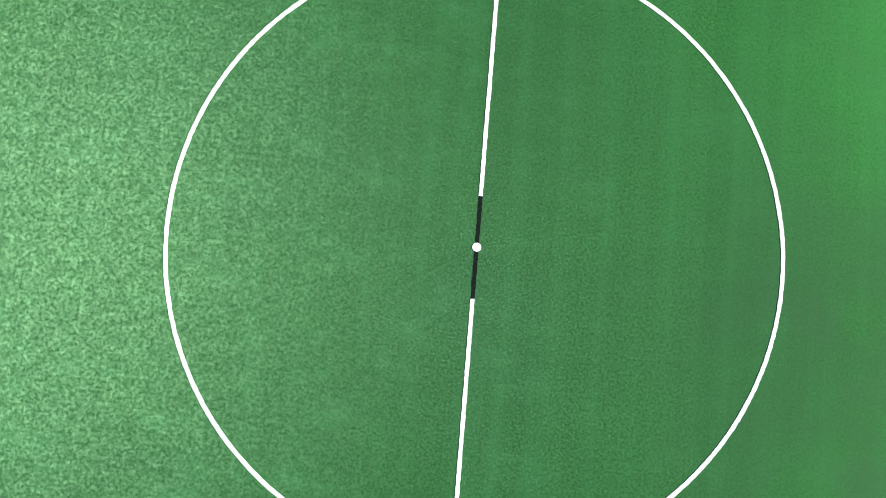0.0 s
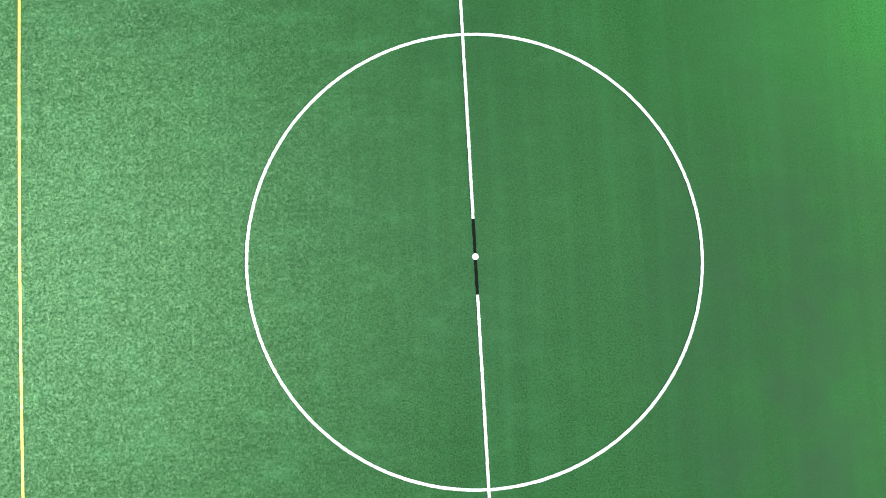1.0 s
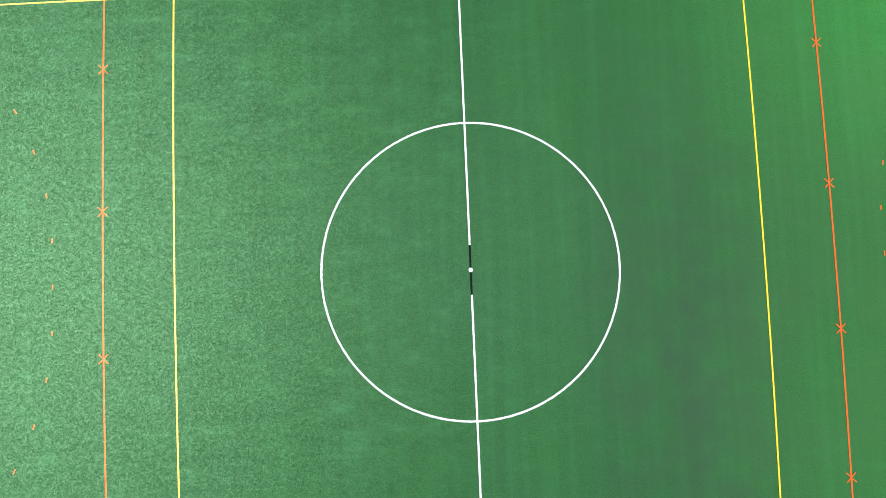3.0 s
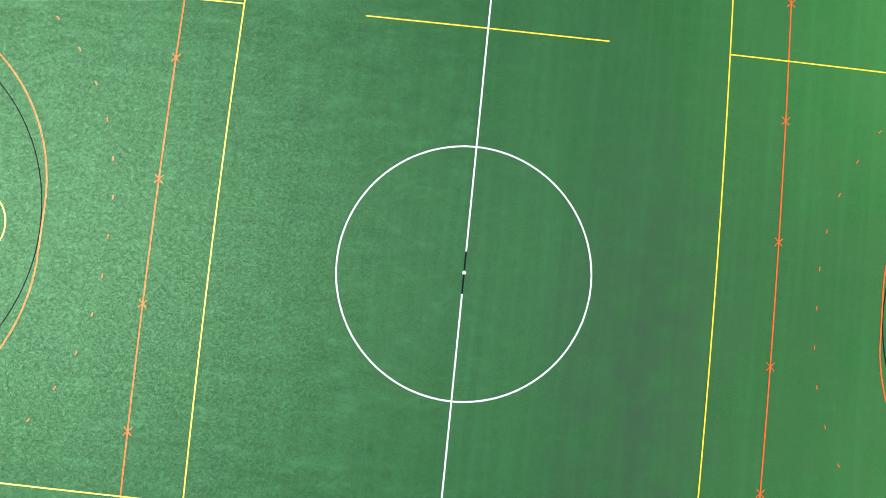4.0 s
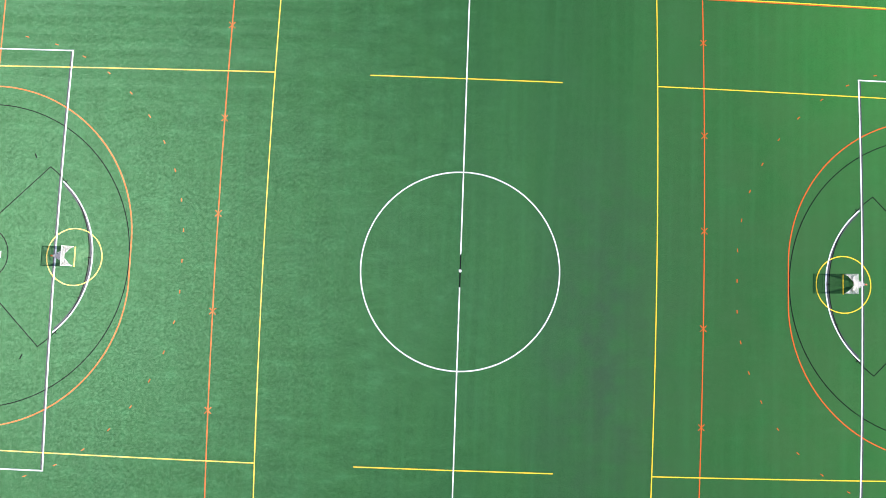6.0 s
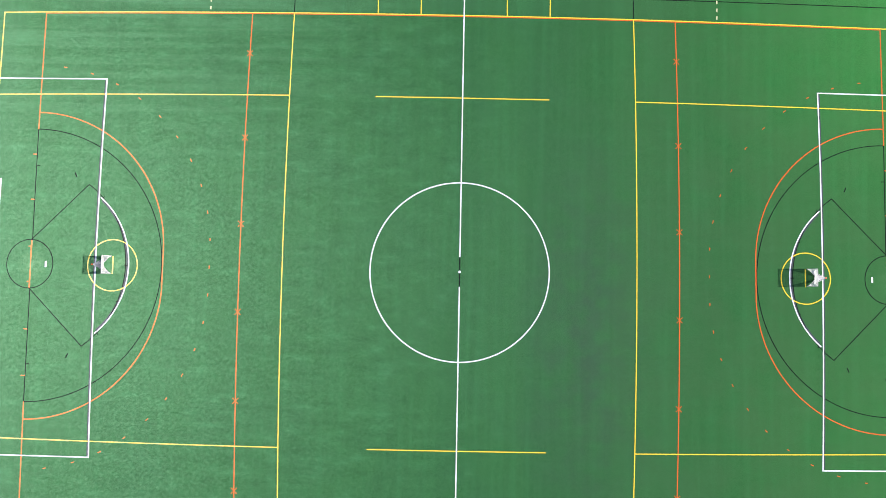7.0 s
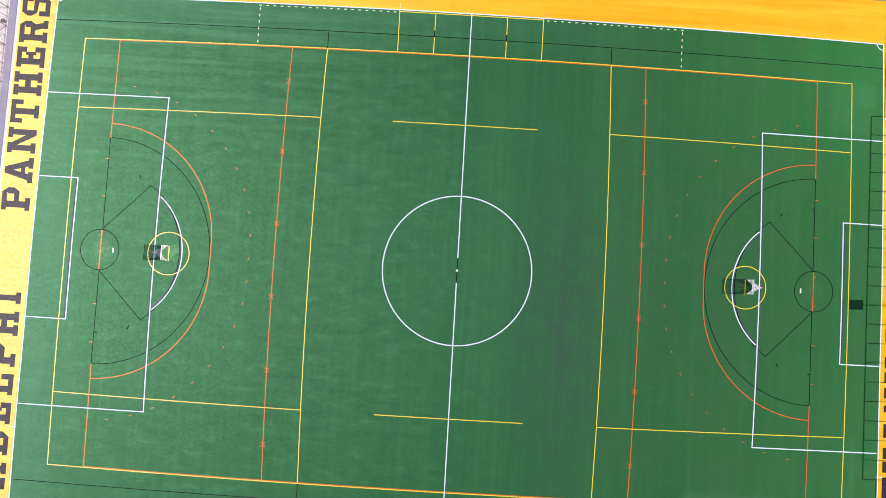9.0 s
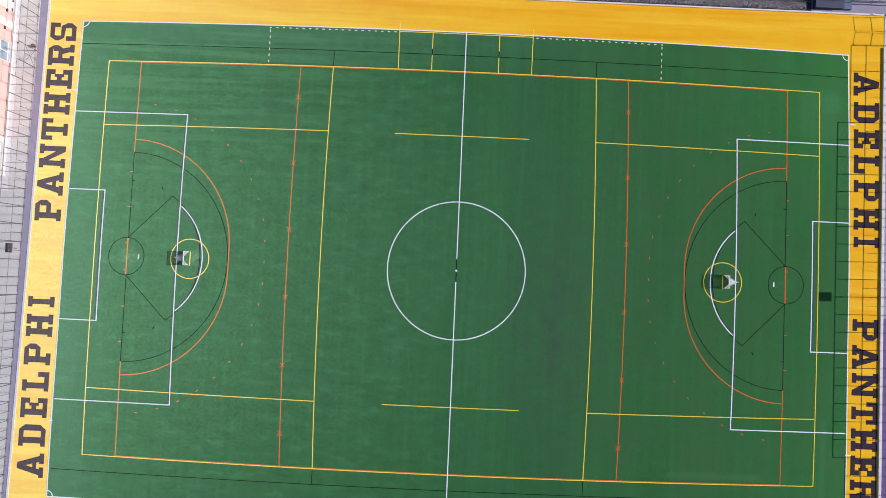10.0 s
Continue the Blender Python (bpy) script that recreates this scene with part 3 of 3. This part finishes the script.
BOWL = [bar(38, 83, 80, 100), [(80, 100), (80, 83), (72, 76), (99, 80)], bar(72, 58, 99, 80), [(72, 58), (99, 58), (82, 40), (72, 40)], bar(38, 40, 72, 57)]
LETTERS = {
    "A": (3.3, [[(2, 0), (44, 0), (44, SERIF), (2, SERIF)], bar(58, 0, 100, SERIF), [(12, SERIF), (36, SERIF), (60, 100), (38, 100)],
                [(66, SERIF), (90, SERIF), (62, 100), (46, 84)], bar(34, 28, 68, 42)]),
    "D": (2.9, [bar(0, 0, 14, SERIF), bar(0, 83, 14, 100), bar(14, 0, 42, 100), bar(42, 0, 78, SERIF), bar(42, 83, 78, 100),
                bar(72, 22, 100, 78), [(78, 0), (100, 22), (72, 22), (72, SERIF)], [(72, 78), (100, 78), (78, 100), (72, 83)]]),
    "E": (2.65, [bar(0, 0, 14, SERIF), bar(0, 83, 14, 100), bar(14, 0, 44, 100), bar(44, 0, 100, SERIF), bar(44, 83, 100, 100),
                 bar(74, SERIF, 100, 36), bar(74, 66, 100, 83), bar(44, 41, 60, 59), bar(60, 32, 76, 68)]),
    "L": (2.6, [bar(0, 0, 14, SERIF), bar(0, 83, 14, 100), bar(44, 83, 58, 100), bar(14, 0, 44, 100), bar(44, 0, 100, SERIF), bar(74, SERIF, 100, 42)]),
    "P": (2.9, [bar(0, 0, 12, SERIF), bar(0, 83, 12, 100), bar(40, 0, 56, SERIF), bar(12, 0, 40, 100)] + BOWL),
    "H": (3.1, stem(10, 36, 9) + stem(64, 90, 9) + [bar(36, 40, 64, 60)]),
    "I": (1.5, stem(26, 74, 24)),
    "N": (3.3, stem(9, 31, 9) + [bar(60, 83, 100, 100), bar(70, 0, 92, 83), [(31, 100), (31, 66), (70, 0), (72, 34)]]),
    "T": (3.0, [bar(37, 0, 63, 83), bar(22, 0, 37, SERIF), bar(63, 0, 78, SERIF), bar(0, 83, 100, 100), bar(0, 58, 20, 83), bar(80, 58, 100, 83)]),
    "R": (2.95, [bar(0, 0, 10, SERIF), bar(0, 83, 10, 100), bar(36, 0, 48, SERIF), bar(10, 0, 36, 100), bar(36, 83, 80, 100), [(80, 100), (80, 83), (68, 76), (96, 80)],
                 bar(68, 62, 96, 80), [(68, 62), (96, 62), (84, 46), (68, 46)], bar(36, 46, 68, 61), [(54, 46), (82, 46), (90, SERIF), (66, SERIF)], bar(64, 0, 100, SERIF)]),
    "S": (2.5, [bar(20, 83, 80, 100), bar(0, 66, 28, 80), [(0, 80), (28, 80), (28, 83), (20, 100)], bar(76, 62, 100, 100), [(0, 66), (28, 66), (28, 58), (16, 46)],
                [(16, 46), (28, 58), (82, 58), (72, 41)], [(72, 41), (82, 58), (100, 34), (72, 34)], bar(72, 18, 100, 34),
                [(100, 18), (80, 0), (72, SERIF), (72, 18)], bar(20, 0, 80, SERIF), bar(0, 0, 26, 38)]),
}


def letter(sign, start, heading, foot, top, border):
    """One letter laid on a turf border; heading is the way along y in which the word runs."""
    width, shapes = LETTERS[sign]
    bm = bmesh.new()
    for i, shape in enumerate(shapes):
        z = 0.012 + 0.0011 * i
        corners = [(foot - math.copysign(2.6e-4 * start ** 2 + 0.0038 * start, foot) + (top - foot) * v / 100, start + heading * width * u / 100) for u, v in shape]
        area = sum(a[0] * b[1] - b[0] * a[1] for a, b in zip(corners, corners[1:] + corners[:1]))
        corners = corners if area > 0 else corners[::-1]
        upper = [bm.verts.new((*c, z)) for c in corners]
        lower = [bm.verts.new((*c, -0.01)) for c in corners]
        bm.faces.new(upper)
        for j in range(len(corners)):
            bm.faces.new((lower[j], lower[j - 1], upper[j - 1], upper[j])[::-1])
    part("letter", bm, LETTER_TURF, border, "dark purple slab letter " + sign)
    return start + heading * width


for word, gap, west, east in (("PANTHERS", 0.57, 4.35, -4.2), ("ADELPHI", 0.92, -30.45, 30.1)):
    y = west
    for sign in word:
        y = letter(sign, y, 1, -54.64, -58.22, ends["border_west"]) + gap
    y = east
    for sign in word:
        y = letter(sign, y, -1, 54.56, 58.06, ends["border_east"]) - gap

# ---- lacrosse goals ----


def goal():
    """Mouth at x = 0, open towards -x, the point of the net at x = 2."""
    thing = empty("goal")
    half, high, back = 0.915, 1.83, 2.0
    for y in (half, -half):
        part("post", tube([(0, y, 0), (0, y, high)], 0.025, 10), FRAME_WHITE, thing)
        part("ground_bar", tube([(0, y, 0.03), (back * 0.5, y * 0.55, 0.03), (back, 0, 0.03)], 0.025, 8), FRAME_WHITE, thing)
    part("crossbar", tube([(0, half, high), (0, -half, high)], 0.025, 10), FRAME_WHITE, thing)
    part("tip", box(back - 0.1, back + 0.08, -0.07, 0.07, 0.0, 0.1, 0.02), ORANGE_PAINT, thing, "small red end piece")
    # net: from the U of the mouth to the point behind, slack and hanging inwards
    frame_line = [(0, -half, high * i / 28) for i in range(28)] + [(0, -half + 2 * half * i / 28, high) for i in range(28)] + [(0, half, high * (1 - i / 28)) for i in range(29)]
    bm, rows = bmesh.new(), 36
    grid = []
    for j in range(rows + 1):
        v = (j / rows) ** 1.7
        grid.append([(back * v, y * (1 - v) ** (1.2 + 1.9 * math.sin(math.pi * z / high)), 0.04 + (z - 0.04) * (1 - v) ** 4.6) for x, y, z in frame_line])
    for row in grid[:-1]:
        add_tube(bm, row, 0.0098, 4)
    for i in range(0, len(frame_line)):
        add_tube(bm, [row[i] for row in grid], 0.0098, 4)
    for face in bm.faces:
        face.smooth = True
    part("net", bm, NET, thing, "white cord net drawn to a point")
    return tagged(thing, "lacrosse goal with white pipes and white net on the turf", "goal", "lacrosse goals")


first = goal()
first.matrix_basis = pose(36.70, 0.10, 0.0)
copy_thing(first, pose(-36.70, 0.06, 0.0, 0, 0, 180))

# ---- tall frames behind both ends, each with a shot clock ----
PITCH, LOW, MID, HIGH = 2.42, 2.3, 3.6, 4.65
FENCE_X = 59.62


def ball_fence(side):
    thing = empty("ball_stop_fence", Matrix.Translation((side * FENCE_X, 0, 0)))
    first_y = -1.08
    tall = [first_y + PITCH * k for k in range(-9, 11)]
    rest = [first_y + PITCH * k for k in [*range(-17, -9), *range(11, 17)]]
    if side > 0:
        # towards the corner the frame ends early, with a pair of gates beyond it that stand ajar
        rest[-3:] = [34.0]
    for ys, top in ((tall, HIGH), (rest, MID)):
        for y in ys:
            part("post", tube([(0, y, -0.05), (0, y, top)], 0.05, 8), STEEL, thing)
    for y in [first_y + PITCH * (k + 0.5) for k in range(-17, 14 if side > 0 else 16)]:
        part("short_post", tube([(0, y, -0.05), (0, y, LOW)], 0.03, 6), STEEL, thing)
    lowest, highest = rest[0], rest[-1]
    for z, y0, y1, r in ((0.12, lowest, highest, 0.025), (LOW, lowest, highest, 0.035), (HIGH, tall[0], tall[-1], 0.04), (MID, lowest, tall[0], 0.035), (MID, tall[-1], highest, 0.035)):
        part("rail", tube([(0, y0, z), (0, y1, z)], r, 6), STEEL, thing)
    for y0, y1 in ((tall[-1] + PITCH, tall[-1] + 2 * PITCH), (tall[-1] + 2 * PITCH, tall[-1] + PITCH)) if side < 0 else ():
        part("brace", tube([(0, y0, 0.2), (0, y1, LOW)], 0.025, 6), STEEL, thing)
    for y0, x0, y1, x1 in ((34.12, 0.26, 35.85, 0.53), (36.1, 0.48, 38.05, 0.22)) if side > 0 else ():
        gate = part("gate", tube([(x0, y0, 0.1), (x0, y0, MID), (x1, y1, MID), (x1, y1, 0.1)], 0.04, 6), STEEL, thing, "steel gate frame standing ajar")
        for z in (0.15, 2.1):
            part("rail", tube([(x0, y0, z), (x1, y1, z)], 0.03, 6), STEEL, gate)
    return tagged(thing, "tall grey steel ball-stop fence frame behind the kerb", "fence", "fences behind the goals")


ball_fence(-1)
ball_fence(1)


def shot_clock(side, y, z):
    thing = empty("shot_clock", Matrix.Translation((side * (FENCE_X - 0.02), y, z)))
    s = side
    part("case", box(-0.14, 0.14, -0.62, 0.62, 0, 0.95, 0.03), DARK_STEEL, thing)
    part("face", box(*sorted((-s * 0.16, -s * 0.135)), -0.55, 0.55, 0.07, 0.88, 0.004), NAVY, thing, "dark display face")
    for v in (-0.27, 0.27):
        for zz in (0.16, 0.44, 0.72):
            part("digit_bar", box(*sorted((-s * 0.172, -s * 0.158)), v - 0.17, v + 0.17, zz, zz + 0.06), BROWN, thing)
    part("bracket", tube([(0, 0, -1.0), (0, 0, 0.05)], 0.05, 8), STEEL, thing)
    return tagged(thing, "dark shot clock box mounted on the fence", "shot clock", "shot clocks")


shot_clock(1, -1.12, 5.0)
shot_clock(-1, 0.38, 2.0)

# ---- far side: kerb fence, bed of bare shrubs, covered equipment ----
low_fence = empty("low_fence", Matrix.Translation((0, 39.75, 0)))
for k in range(18):
    part("post", tube([(8.2 + 3 * k, 0, -0.05), (8.2 + 3 * k, 0, 1.15)], 0.03, 6), STEEL, low_fence)
for z in (0.15, 1.15):
    part("rail", tube([(8.2, 0, z), (59.2, 0, z)], 0.03, 6), STEEL, low_fence)
for k in range(7):
    part("post", tube([(53.6 + 0.9 * k, 0.4, -0.05), (53.6 + 0.9 * k, 0.4, 2.4)], 0.035, 6), STEEL, low_fence)
for z in (0.2, 1.3, 2.4):
    part("rail", tube([(53.6, 0.4, z), (59.0, 0.4, z)], 0.035, 6), STEEL, low_fence)
tagged(low_fence, "low grey tube fence behind the north kerb", "fence")

rng = random.Random(4)
bm = bmesh.new()
for k in range(15000):
    x, y = rng.uniform(14, 47.2), rng.choice((rng.uniform(38.5, 39.6), rng.uniform(38.5, 39.6), rng.gauss(39.2, 0.3), rng.gauss(40.9, 0.3), rng.gauss(42.4, 0.4)))
    if y < 38.55:
        continue
    z, reach = rng.uniform(0.08, 0.4), rng.uniform(0.04, 0.11)
    a, tilt = rng.uniform(0, 6.28), rng.uniform(0.2, 1.2)
    d = Vector((math.cos(a) * math.cos(tilt), math.sin(a) * math.cos(tilt), math.sin(tilt))) * reach
    n = Vector((-math.sin(a), math.cos(a), 0.3)) * reach * 0.3
    c = Vector((x, y, z))
    v = [bm.verts.new(p) for p in (c - d, c + n, c + d, c - n)]
    bm.faces.new(v)
tagged(part("shrubs", bm, TWIG), "bare grey-brown shrubs in the mulch bed", "shrubs", kind="stuff")

cover = empty("equipment_cover", Matrix.Translation((52.2, 41.4, -0.01)))
part("body", box(-3.9, 0.0, -2.6, 2.6, 0, 0.75, 0.06), NAVY, cover)
part("lid", box(-3.98, 0.02, -2.68, 2.68, 0.75, 0.82, 0.03), NAVY, cover)
part("end_flap", box(0.04, 1.3, -2.6, 2.6, 0, 0.45, 0.05), NAVY_LIGHT, cover, "faded blue end flap")
tagged(cover, "navy blue covered equipment stack behind the kerb", "equipment cover")

# ---- plaza side: building and bin ----
WALL_X = -63.1


def facade():
    house = empty("building", Matrix.Translation((WALL_X, 0, 0)))
    high = 11.0
    spans = ((10.2, 14.9, "glass"), (14.9, 15.6, "stone"), (15.6, 26.0, "brick"), (26.0, 28.8, "glass"), (28.8, 30.6, "brick"), (30.6, 31.7, "stone"), (31.7, 33.0, "brick"), (33.0, 44.0, "stone"))
    for y0, y1, kind in spans:
        if kind == "glass":
            part("wall", box(-6, -0.25, y0, y1, -0.05, 0.4), STONE, house)
            part("wall", box(-6, 0, y0, y1, 3.6, high), STONE if y0 < 15 else BRICK, house)
            window = part("window", box(-0.30, -0.24, y0, y1, 0.4, 3.6), GLASS, house, "blue-grey glazed window with white frame")
            for y in (y0 + 0.05, (y0 + y1) / 2, y1 - 0.05):
                part("frame", box(-0.24, -0.12, y - 0.06, y + 0.06, 0.4, 3.6, 0.01), FRAME_WHITE, window)
            for z in (0.46, 1.9, 3.54):
                part("frame", box(-0.235, -0.13, y0 + 0.1, y1 - 0.1, z - 0.05, z + 0.05, 0.01), FRAME_WHITE, window)
            part("sill", box(-0.25, 0.12, y0 - 0.05, y1 + 0.05, 0.3, 0.4, 0.01), STONE, window)
        else:
            proud = 0.12 if kind == "stone" else 0.0
            part("wall", box(-6, proud, y0, y1, -0.05, high), STONE if kind == "stone" else BRICK, house)
            if kind == "brick":
                part("band", box(0.003, 0.06, y0, y1, 2.9, 3.3, 0.01), STONE, house, "pale stone band course")
    for y, z in ((32.9, 1.5), (33.3, 0.62), (30.4, 1.66), (34.6, 0.62)):
        part("wall_vent", box(0.0, 0.19, y - 0.2, y + 0.2, z - 0.09, z + 0.09, 0.015), DARK_STEEL, house, "small dark vent in the wall")
    part("plinth", box(0.125, 0.3, 10.2, 44.0, -0.05, 0.35, 0.02), STONE, house)
    part("roof", box(-6.2, 0.3, 10.0, 44.2, high, high + 0.3, 0.03), CONCRETE, house)
    return tagged(house, "salmon brick building with pale stone trim", "building")


facade()
litter = empty("litter_bin", Matrix.Translation((-59.93, 28.55, -0.01)))
bm = bmesh.new()
bmesh.ops.create_cone(bm, cap_ends=True, segments=20, radius1=0.19, radius2=0.22, depth=0.42, matrix=Matrix.Translation((0, 0, 0.21)))
part("bucket", bm, BROWN, litter)
bm = bmesh.new()
add_tube(bm, [(0.22 * math.cos(k * 0.3142), 0.22 * math.sin(k * 0.3142), 0.43) for k in range(20)], 0.03, 6, True)
part("rim", bm, DARK_STEEL, litter, "dark rim")
tagged(litter, "round brown litter bin beside the fence", "litter bin")

drain = empty("drain_cover", Matrix.Translation((-62.28, 28.95, 0.0)))
bm = bmesh.new()
bmesh.ops.create_cone(bm, cap_ends=True, segments=16, radius1=0.13, radius2=0.12, depth=0.012, matrix=Matrix.Translation((0, 0, 0.006)))
part("plate", bm, DARK_STEEL, drain)
for k in (-0.05, 0.0, 0.05):
    part("bar", box(-0.08, 0.08, k - 0.008, k + 0.008, 0.012, 0.018, 0.002), STEEL, drain)
tagged(drain, "small round dark drain cover in the paving", "drain cover")
sheet = empty("folded_sheet", Matrix.Translation((56.6, 38.3, 0.22)))
part("fold", box(-0.26, 0.26, -0.09, 0.09, 0.0, 0.07, 0.03), FRAME_WHITE, sheet)
part("fold", box(-0.10, 0.30, -0.06, 0.10, 0.072, 0.12, 0.02), FRAME_WHITE, sheet)
tagged(sheet, "small folded white sheet lying on the kerb", "sheet")

# ---- plaza slabs ----
plaza = bpy.data.objects["pavement_plaza"]
slab = None
for i in range(3):
    for j in range(26):
        x, y = -60.96 - 2.42 * i, -37.0 + 2.92 * j
        if x < WALL_X and y > 8.6:
            continue
        if slab is None:
            bm = box(-1.195, 1.195, -1.445, 1.445, -0.03, 0.0, 0.008)
            slab = part("paving_slab", bm, CONCRETE, plaza)
            slab.location = (x, y, 0)
        else:
            ob = new("paving_slab", slab.data)
            ob.parent, ob.location = plaza, (x, y, 0)
